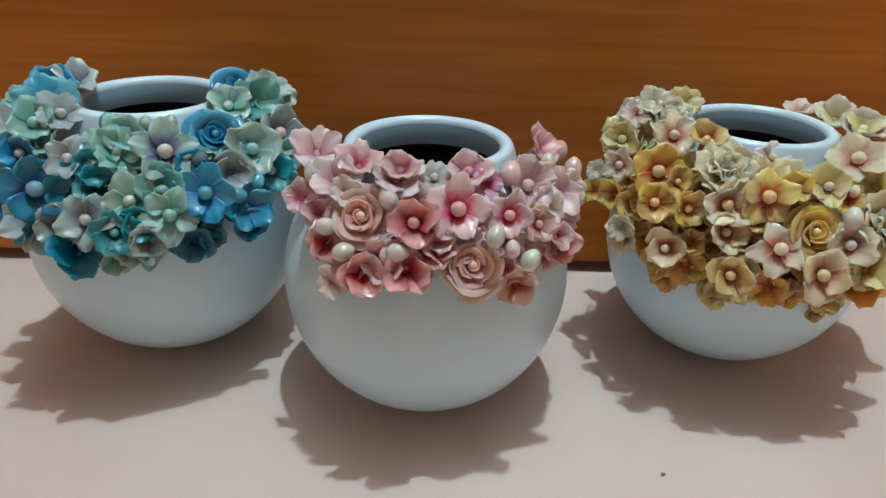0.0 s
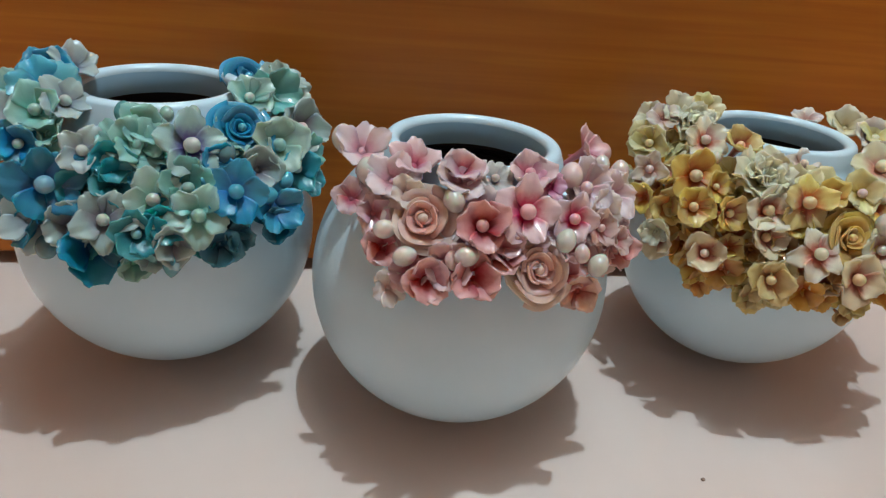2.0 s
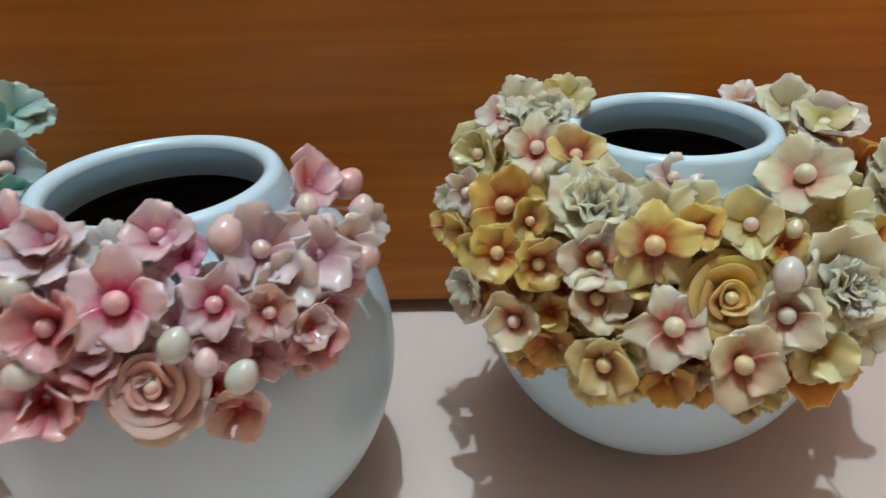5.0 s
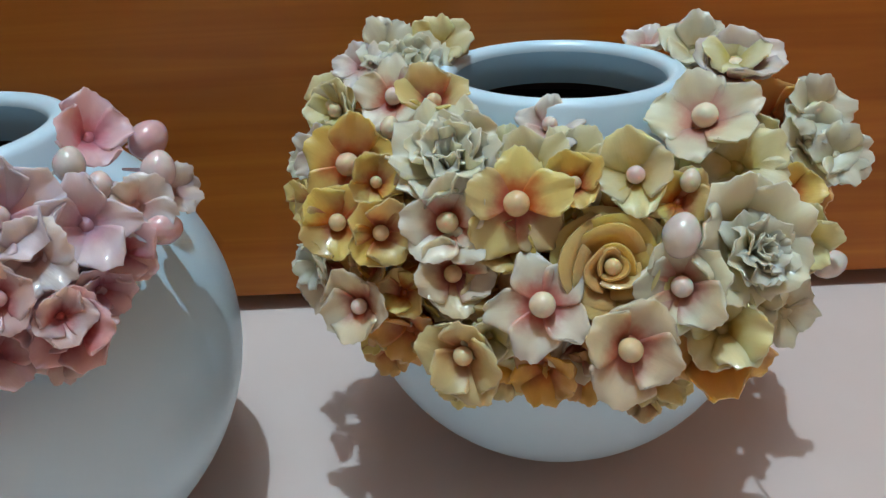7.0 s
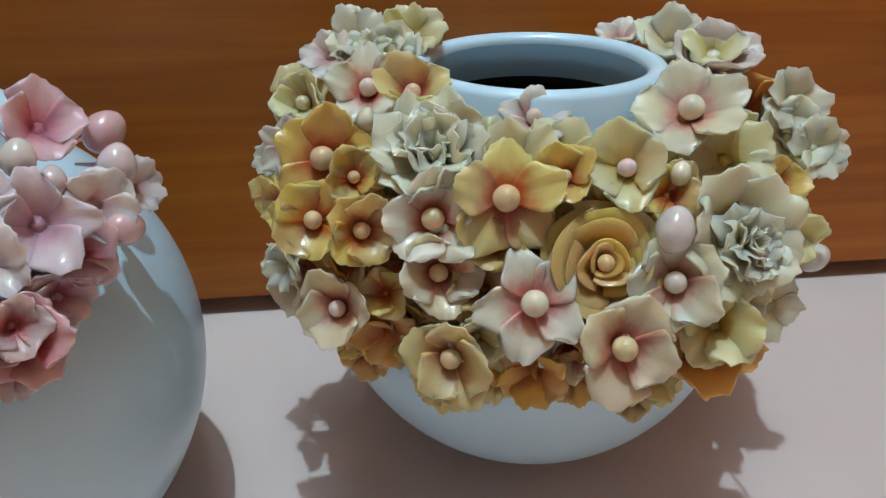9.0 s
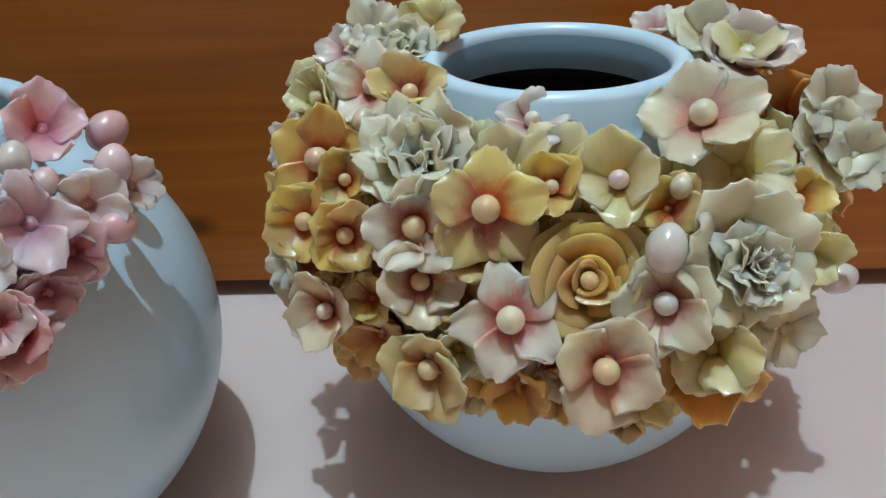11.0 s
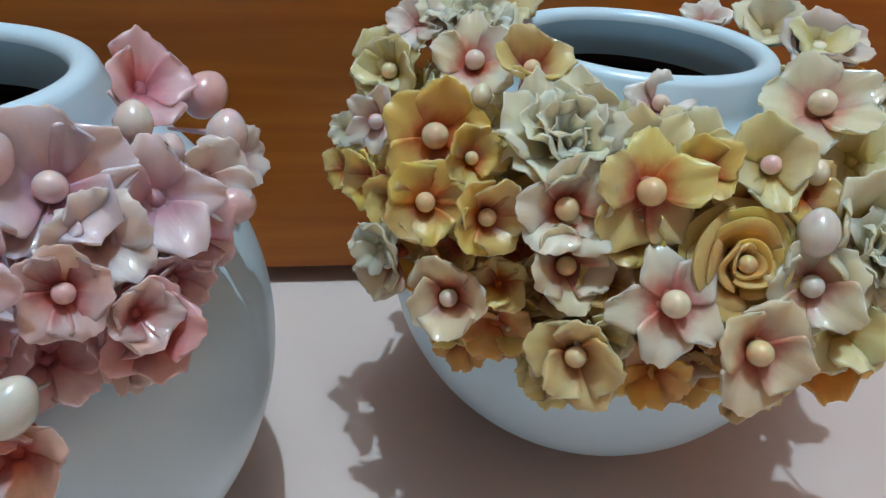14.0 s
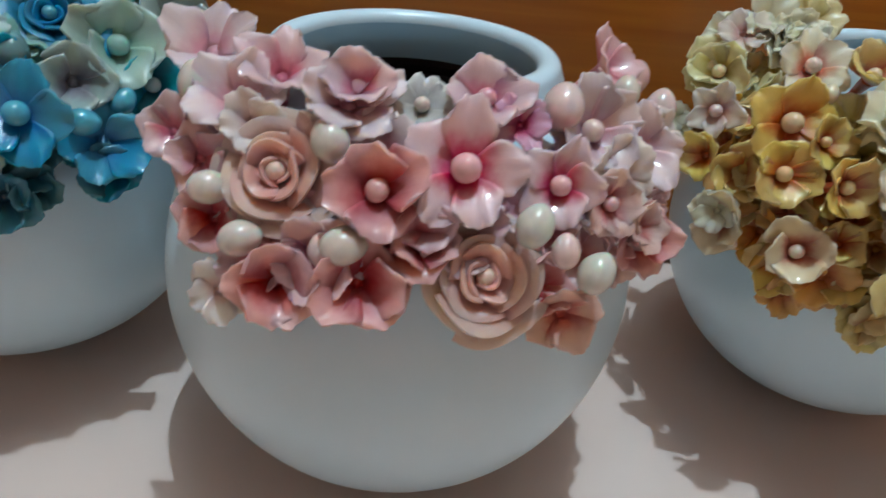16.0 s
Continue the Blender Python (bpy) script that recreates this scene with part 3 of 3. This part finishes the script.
bloom("yellow", "ruff", "orange", -135.2, 2.4, 0.0083, 0.0070, 30, -100, -112.1, 12.5)
bloom("yellow", "open", "ochre", -87.8, 36.4, 0.0118, 0.0090, 30, 96, -108.8, 36.9)
bloom("yellow", "ruff", "ochre", -72.5, 37.4, 0.0132, 0.0079, 35, 64, -107.4, 30.0)
bloom("yellow", "star", "pinkwhite", -169.8, 32.1, 0.0219, 0.0099, 26, 79, -131.6, 20.5, "lilac")
bloom("yellow", "cup", "yellow", 177.1, 38.6, 0.0218, 0.0108, 36, 138, -138.7, 28.1, "yellow")
bloom("yellow", "ruff", "creamgreen", 178.1, 23.7, 0.0203, 0.0079, 30, -180, -145.7, 16.8)
bloom("yellow", "cup", "ochre", -165.7, 23.2, 0.0178, 0.0095, 36, -136, -139.4, 14.8)
bloom("yellow", "cup", "ochre", -155.0, 23.7, 0.0158, 0.0091, 40, -140, -129.9, 19.4)
bloom("yellow", "cup", "creampinktan", -152.1, 14.0, 0.0164, 0.0104, 40, 167, -137.8, 6.9)
bloom("yellow", "ruff", "creamgreen", 147.1, 41.7, 0.0234, 0.0100, 32, 142, -144.9, 37.3)
bloom("yellow", "ruff", "orange", -129.6, 8.6, 0.0065, 0.0099, 32, -90, -121.6, -1.7)
bloom("yellow", "ruff", "creamochre", -116.7, 3.6, 0.0057, 0.0087, 32, -90, -119.2, 2.1)
bloom("pink", "open", "pinkpale", -78.3, 44.6, 0.0153, 0.0145, 16, 80, -83.8, 31.6, "pinkbead")
bloom("pink", "star", "pinkpale", -57.4, 41.3, 0.0135, 0.0107, 28, 76, -86.9, 32.3, "pinkbead")
bloom("pink", "cup", "coral", -94.3, 41.1, 0.0141, 0.0115, 34, -169, -95.8, 30.3, "coral")
bloom("pink", "rose", "peachrose", -116.0, 41.7, 0.0085, 0.0145, 42, 94, -92.0, 33.5)
bloom("pink", "rose", "peachrose", -74.3, 29.2, 0.0055, 0.0137, 42, 60, -86.2, 27.0)
bloom("pink", "bud", "white", -105.0, 46.8, 0.0170, 0.0058, 0, 105, -71.6, 32.0)
bloom("pink", "bud", "white", -125.5, 35.5, 0.0170, 0.0053, 0, -1, -82.5, 30.5)
bloom("pink", "bud", "white", -117.3, 30.4, 0.0140, 0.0056, 0, 15, -78.3, 28.7)
bloom("pink", "bud", "white", -98.5, 33.0, 0.0160, 0.0058, 0, 3, -73.1, 28.8)
bloom("pink", "bud", "lilac", -102.6, 31.7, 0.0120, 0.0046, 0, 96, -78.2, 29.7)
bloom("pink", "bud", "greenwhite", -67.9, 35.8, 0.0210, 0.0056, 0, 69, -83.8, 33.2)
bloom("pink", "bud", "lilac", -63.1, 31.9, 0.0210, 0.0044, 0, 91, -87.0, 29.4)
bloom("pink", "bud", "greenwhite", -57.9, 28.0, 0.0210, 0.0057, 0, 59, -83.4, 25.2)
bloom("pink", "cup", "coral", -110.6, 25.6, 0.0098, 0.0099, 40, 94, -76.6, 17.3)
bloom("pink", "cup", "coral", -96.4, 28.1, 0.0095, 0.0105, 40, 71, -73.5, 16.9)
bloom("pink", "ruff", "whiteshell", -121.7, 20.8, 0.0084, 0.0075, 30, -166, -85.1, 21.3)
bloom("pink", "cup", "coral", -126.6, 31.2, 0.0101, 0.0083, 36, 151, -97.2, 26.6)
bloom("pink", "open", "whitepink", -105.6, 54.4, 0.0121, 0.0117, 34, 158, -72.1, 52.9)
bloom("pink", "cup", "pink", -104.1, 56.9, 0.0131, 0.0076, 48, 87, -73.8, 48.7)
bloom("pink", "star", "pink", -129.9, 55.9, 0.0116, 0.0103, 40, 68, -80.8, 54.4)
bloom("pink", "open", "whitepink", -132.9, 48.6, 0.0144, 0.0115, 30, -152, -87.1, 43.6)
bloom("pink", "bud", "white", -141.8, 47.4, 0.0200, 0.0068, 0, 100, -83.0, 33.6)
bloom("pink", "open", "whitepink", -160.3, 51.6, 0.0156, 0.0125, 34, 83, -88.6, 48.7)
bloom("pink", "bud", "pinkwhite", -176.4, 49.5, 0.0201, 0.0073, 0, 90, -77.9, 35.0)
bloom("pink", "cup", "pink", -67.3, 57.1, 0.0104, 0.0101, 34, 93, -87.9, 52.6, "magenta")
bloom("pink", "ruff", "magenta", -60.8, 51.9, 0.0123, 0.0069, 30, 60, -86.9, 45.0)
bloom("pink", "ruff", "white", -86.1, 57.8, 0.0069, 0.0081, 30, 89, -80.6, 50.0, "white")
bloom("pink", "bud", "whitepink", -49.0, 52.4, 0.0170, 0.0068, 0, 68, -80.0, 40.6)
bloom("pink", "cup", "lilac", -40.4, 47.8, 0.0120, 0.0125, 32, 22, -75.1, 42.1, "lilac")
bloom("pink", "cup", "peachcoral", -47.6, 36.5, 0.0149, 0.0082, 34, 71, -64.1, 29.2, "rose")
bloom("pink", "ruff", "whiteshell", -39.6, 40.5, 0.0129, 0.0089, 40, 22, -67.3, 35.7)
bloom("pink", "cup", "peachcoral", -40.8, 30.9, 0.0154, 0.0064, 36, 52, -52.5, 22.4)
bloom("pink", "cup", "pink", -143.9, 39.3, 0.0164, 0.0075, 36, 156, -102.9, 30.2)
bloom("pink", "cup", "rose", -133.2, 38.4, 0.0143, 0.0075, 36, 105, -96.5, 30.4)
bloom("pink", "cup", "peachcoral", -58.7, 20.9, 0.0069, 0.0089, 38, -72, -81.0, 16.2)
bloom("pink", "cup", "coral", -86.4, 34.4, 0.0089, 0.0081, 40, -163, -80.0, 29.1)
bloom("pink", "ruff", "whiteshell", -123.7, 46.1, 0.0154, 0.0072, 40, 121, -86.3, 34.0)
bloom("pink", "cup", "rose", -85.3, 37.7, 0.0103, 0.0068, 40, -162, -80.3, 33.0)
bloom("pink", "cup", "rose", -7.5, 53.3, 0.0155, 0.0106, 34, 61, -43.8, 42.8)
bloom("pink", "bud", "rose", 1.4, 46.5, 0.0200, 0.0066, 0, 33, -39.3, 22.7)
bloom("pink", "bud", "lilac", -8.8, 41.8, 0.0220, 0.0060, 0, 63, -41.3, 19.0)
bloom("pink", "bud", "white", -23.3, 49.6, 0.0200, 0.0049, 0, 63, -45.4, 25.9)
bloom("pink", "bud", "lilac", -22.0, 44.8, 0.0200, 0.0041, 0, 60, -40.4, 25.9)
bloom("pink", "star", "lilac", -27.9, 41.1, 0.0155, 0.0115, 36, 73, -55.7, 18.2)
bloom("pink", "ruff", "whiteshell", -16.7, 39.8, 0.0160, 0.0089, 38, 41, -40.0, 17.8)
bloom("pink", "bud", "rose", -15.6, 34.5, 0.0170, 0.0056, 0, -12, -36.2, 14.5)
bloom("pink", "ruff", "whiteshell", -6.2, 38.1, 0.0174, 0.0071, 34, 44, -21.7, 12.9)
bloom("pink", "cup", "coral", -38.5, 28.5, 0.0118, 0.0093, 38, 63, -66.7, 23.5, "coral")
bloom("pink", "cup", "rose", -24.2, 35.3, 0.0122, 0.0079, 38, -132, -41.4, 11.8)
bloom("pink", "cup", "rose", -31.7, 32.1, 0.0104, 0.0068, 38, -133, -47.1, 10.4)
bloom("pink", "ruff", "peachcoral", -41.7, 26.0, 0.0066, 0.0065, 34, -110, -67.1, 3.3)
bloom("blue", "open", "deep", -112.0, 31.7, 0.0198, 0.0169, 20, 91, -63.4, 23.9, "deepbead")
bloom("blue", "star", "coolwhite", -103.1, 41.9, 0.0178, 0.0108, 30, 51, -59.6, 24.1, "coolwhite")
bloom("blue", "open", "whiteviolet", -65.3, 45.1, 0.0130, 0.0160, 14, 83, -63.3, 26.9, "coolwhite")
bloom("blue", "open", "azure", -54.6, 29.6, 0.0162, 0.0152, 20, 74, -69.8, 25.1, "azure")
bloom("blue", "open", "mintcream", -80.3, 30.3, 0.0107, 0.0132, 20, 106, -63.7, 25.0, "mintcream")
bloom("blue", "star", "mintwhite", -67.4, 24.9, 0.0154, 0.0138, 20, 52, -67.1, 23.6, "mint")
bloom("blue", "cup", "teal", -85.2, 20.9, 0.0136, 0.0100, 40, 80, -63.5, 19.8, "azurepale")
bloom("blue", "star", "greyw", -94.3, 24.4, 0.0131, 0.0119, 38, 55, -73.2, 24.7, "greyw")
bloom("blue", "cup", "deep", -99.7, 15.6, 0.0069, 0.0140, 36, 91, -68.1, 14.5)
bloom("blue", "cup", "mintpale", -87.3, 11.7, 0.0070, 0.0082, 36, -111, -66.9, 3.2)
bloom("blue", "drop", "steel", -76.2, 10.8, 0.0100, 0.0056, 0, -100, -67.0, 15.5)
bloom("blue", "bud", "slate", -113.4, 14.2, 0.0100, 0.0062, 0, 85, -77.1, 21.2)
bloom("blue", "open", "coolwhite", -120.8, 20.6, 0.0089, 0.0136, 26, -160, -89.7, 16.8)
bloom("blue", "rose", "azure", -38.4, 48.4, 0.0096, 0.0136, 42, 47, -57.1, 43.2)
bloom("blue", "bud", "teal", -93.6, 57.4, 0.0120, 0.0059, 0, 83, -62.5, 27.7)
bloom("blue", "cup", "mintpale", -84.6, 52.8, 0.0095, 0.0100, 36, 125, -61.4, 40.6)
bloom("blue", "ruff", "mintpale", -86.0, 46.8, 0.0100, 0.0122, 34, 133, -61.5, 35.6, "mint")
bloom("blue", "bud", "mintpale", -72.2, 57.2, 0.0120, 0.0042, 0, 84, -65.3, 27.9)
bloom("blue", "bud", "mintpale", -58.1, 56.7, 0.0120, 0.0042, 0, 85, -67.3, 28.0)
bloom("blue", "cup", "teal", -94.4, 40.7, 0.0120, 0.0092, 40, 81, -61.2, 25.0, "teal")
bloom("blue", "ruff", "mintpale", -93.1, 46.6, 0.0118, 0.0093, 30, 113, -60.2, 35.4)
bloom("blue", "cup", "mint", -68.8, 33.2, 0.0088, 0.0123, 38, 82, -66.4, 24.5, "mint")
bloom("blue", "bud", "slate", -52.0, 41.7, 0.0130, 0.0060, 0, 84, -69.5, 25.1)
bloom("blue", "cup", "greyw", -41.6, 34.6, 0.0113, 0.0110, 38, 71, -59.2, 25.0)
bloom("blue", "cup", "mintcream", -27.3, 39.4, 0.0126, 0.0145, 36, 70, -54.4, 25.5, "mint")
bloom("blue", "bud", "azure", -43.8, 26.6, 0.0160, 0.0055, 0, -10, -60.4, 21.1)
bloom("blue", "bud", "azure", -34.1, 28.6, 0.0160, 0.0050, 0, 50, -56.0, 19.4)
bloom("blue", "open", "azure", -40.1, 21.9, 0.0107, 0.0130, 34, 30, -53.0, 14.7)
bloom("blue", "cup", "steel", -40.5, 16.5, 0.0077, 0.0094, 34, -103, -57.8, 4.9)
bloom("blue", "cup", "teal", -23.1, 30.4, 0.0115, 0.0110, 36, 69, -51.0, 17.6, "coolwhite")
bloom("blue", "cup", "greyw", -1.7, 39.0, 0.0131, 0.0142, 34, 69, -46.2, 26.0, "lilac")
bloom("blue", "cup", "mintwhite", -13.6, 57.0, 0.0104, 0.0117, 36, 95, -62.6, 45.0, "mintwhite")
bloom("blue", "ruff", "mint", 5.5, 51.4, 0.0131, 0.0142, 36, 46, -50.4, 40.2)
bloom("blue", "ruff", "mintcream", 31.2, 44.5, 0.0191, 0.0138, 34, 46, -44.3, 38.8)
bloom("blue", "cup", "mintpale", -137.6, 50.0, 0.0155, 0.0127, 34, 109, -77.8, 40.7, "mintpale")
bloom("blue", "open", "coolwhite", -132.2, 56.9, 0.0117, 0.0116, 30, 51, -64.2, 45.6, "coolwhite")
bloom("blue", "ruff", "azurepale", -157.9, 55.8, 0.0134, 0.0145, 32, 112, -80.3, 45.5)
bloom("blue", "ruff", "coolwhite", -149.1, 43.8, 0.0156, 0.0130, 32, 133, -91.3, 35.3)
bloom("blue", "cup", "azure", -135.2, 39.9, 0.0141, 0.0102, 36, 117, -82.3, 25.4, "coolwhite")
bloom("blue", "bud", "azure", -137.5, 35.5, 0.0180, 0.0051, 0, 4, -88.5, 26.1)
bloom("blue", "cup", "steel", -136.0, 24.3, 0.0116, 0.0115, 34, -176, -95.5, 23.2)
bloom("blue", "cup", "steel", -60.9, 14.9, 0.0066, 0.0096, 38, -100, -66.3, 1.8)
bloom("blue", "cup", "slate", -55.3, 16.6, 0.0070, 0.0079, 38, -92, -60.8, 6.3)
bloom("blue", "cup", "greyw", -75.7, 18.2, 0.0095, 0.0099, 40, -169, -67.0, 13.8)
bloom("blue", "cup", "teal", -77.6, 23.4, 0.0095, 0.0098, 40, -109, -65.6, 18.3)
bloom("blue", "cup", "teal", -104.3, 32.7, 0.0099, 0.0098, 40, -168, -66.1, 21.7)
bloom("blue", "cup", "teal", -92.7, 35.6, 0.0087, 0.0104, 40, -169, -62.2, 20.7)
bloom("blue", "ruff", "greyw", -106.0, 21.8, 0.0096, 0.0110, 34, -168, -72.9, 13.5)
bloom("blue", "cup", "azure", -56.8, 39.1, 0.0087, 0.0090, 40, 51, -62.2, 25.2)
bloom("blue", "ruff", "mint", -11.1, 32.6, 0.0115, 0.0113, 34, 50, -44.1, 21.1)
bloom("blue", "cup", "teal", -16.8, 24.6, 0.0101, 0.0086, 34, 50, -46.7, 11.4)
bloom("yellow", "cup", "cream", 12.0, 55.8, 0.0143, 0.0110, 40, 96, -117.1, 64.9)
bloom("yellow", "star", "pinkwhite", 41.2, 52.9, 0.0129, 0.0089, 40, 99, -125.2, 64.3)
bloom("yellow", "ruff", "creamyellow", -6.7, 53.0, 0.0193, 0.0095, 34, 47, -98.5, 57.2)
bloom("blue", "cup", "azure", -174.6, 56.9, 0.0175, 0.0124, 34, 125, -73.4, 51.1)
bloom("blue", "star", "coolwhite", 176.5, 63.3, 0.0139, 0.0119, 34, 83, -57.7, 49.6)
bloom("blue", "rose", "azure", 40.7, 54.6, 0.0105, 0.0144, 42, 46, -62.3, 50.5)
bloom("blue", "ruff", "mintcream", 32.4, 46.8, 0.0186, 0.0130, 34, 40, -46.6, 49.1)
bloom("blue", "ruff", "mintpale", -167.6, 48.6, 0.0189, 0.0116, 32, 126, -87.7, 45.8)


# the yellow wreath goes on round the far side
for k in range(12):
    az, el = -14 + 7.5 * k, (34, 20, 8)[k % 3]
    bloom("yellow", ("ruff", "cup")[k % 2], ("cream", "orange", "creamyellow", "ochre")[k % 4], az, el, 0.016, 0.0120, 32, 17 * k, az, el + 6)

# half-hidden flowers set low in the gaps of each wreath
DEEP = {"blue": ("teal", "steel", "azure", "deep", "azure"), "pink": ("coral", "rose", "pink", "peachcoral"), "yellow": ("orange", "ochre", "creamochre", "ochre")}
for vase, held in SET.items():
    held = list(held)
    for k in range(560):
        h = 1 - 2 * (k + 0.5) / 560
        d = Vector((math.sqrt(1 - h * h) * math.cos(k * 2.399963), math.sqrt(1 - h * h) * math.sin(k * 2.399963), h))
        near = sorted((d.angle(q[0]), n) for n, q in enumerate(held))[:7]
        near = [(a, held[n]) for a, n in near if a < 0.34]
        if len(near) < 3 or near[0][0] > 0.24:
            continue
        e1 = Vector((0, 0, 1)).cross(d).normalized()
        e2 = d.cross(e1)
        round_about = sorted(math.atan2(q[0].dot(e2), q[0].dot(e1)) for a, q in near)
        gap = max([b - a for a, b in zip(round_about, round_about[1:])] + [round_about[0] + 6.2832 - round_about[-1]])
        below = min(q[0].z for a, q in near)
        if gap > 2.9 or d.z > 0.75 or below > d.z - 0.07:
            continue
        low = sum(q[1] for a, q in near) / len(near)
        tone = near[0][1][2] if RNG.random() < 0.35 else RNG.choice(DEEP[vase])
        if tone.endswith("white") or tone in ("white", "whiteshell", "lilac"):
            tone = DEEP[vase][0]
        if d.z > 0.60:
            tone = {"blue": "mintpale", "pink": "whitepink", "yellow": "creamyellow"}[vase]
        az, el = math.degrees(math.atan2(d.y, d.x)), math.degrees(math.asin(d.z))
        bloom(vase, RNG.choice(("cup", "ruff", "open")), tone, az, el, max(0.003, low * RNG.uniform(0.30, 0.52)), RNG.uniform(0.0085, 0.0110), RNG.uniform(25, 42), RNG.uniform(0, 72), az, el)


# ---- crumbs on the table ----
def crumb(x, y, size, seed):
    rng = random.Random(seed)
    bm = bmesh.new()
    bmesh.ops.create_icosphere(bm, subdivisions=2, radius=size)
    for v in bm.verts:
        v.co *= rng.uniform(0.75, 1.15)
        v.co.z = max(-size * 0.4, v.co.z * 0.6)
    ob = part("crumb", bm, CRUMB)
    ob.location = (x, y, size * 0.4)
    tagged(ob, "tiny dark brown crumb lying on the table", "crumb", "crumbs on the table")


CRUMB = material("crumb", (0.24, 0.15, 0.11), 0.8)
crumb(0.1295, -0.0798, 0.0013, 1)
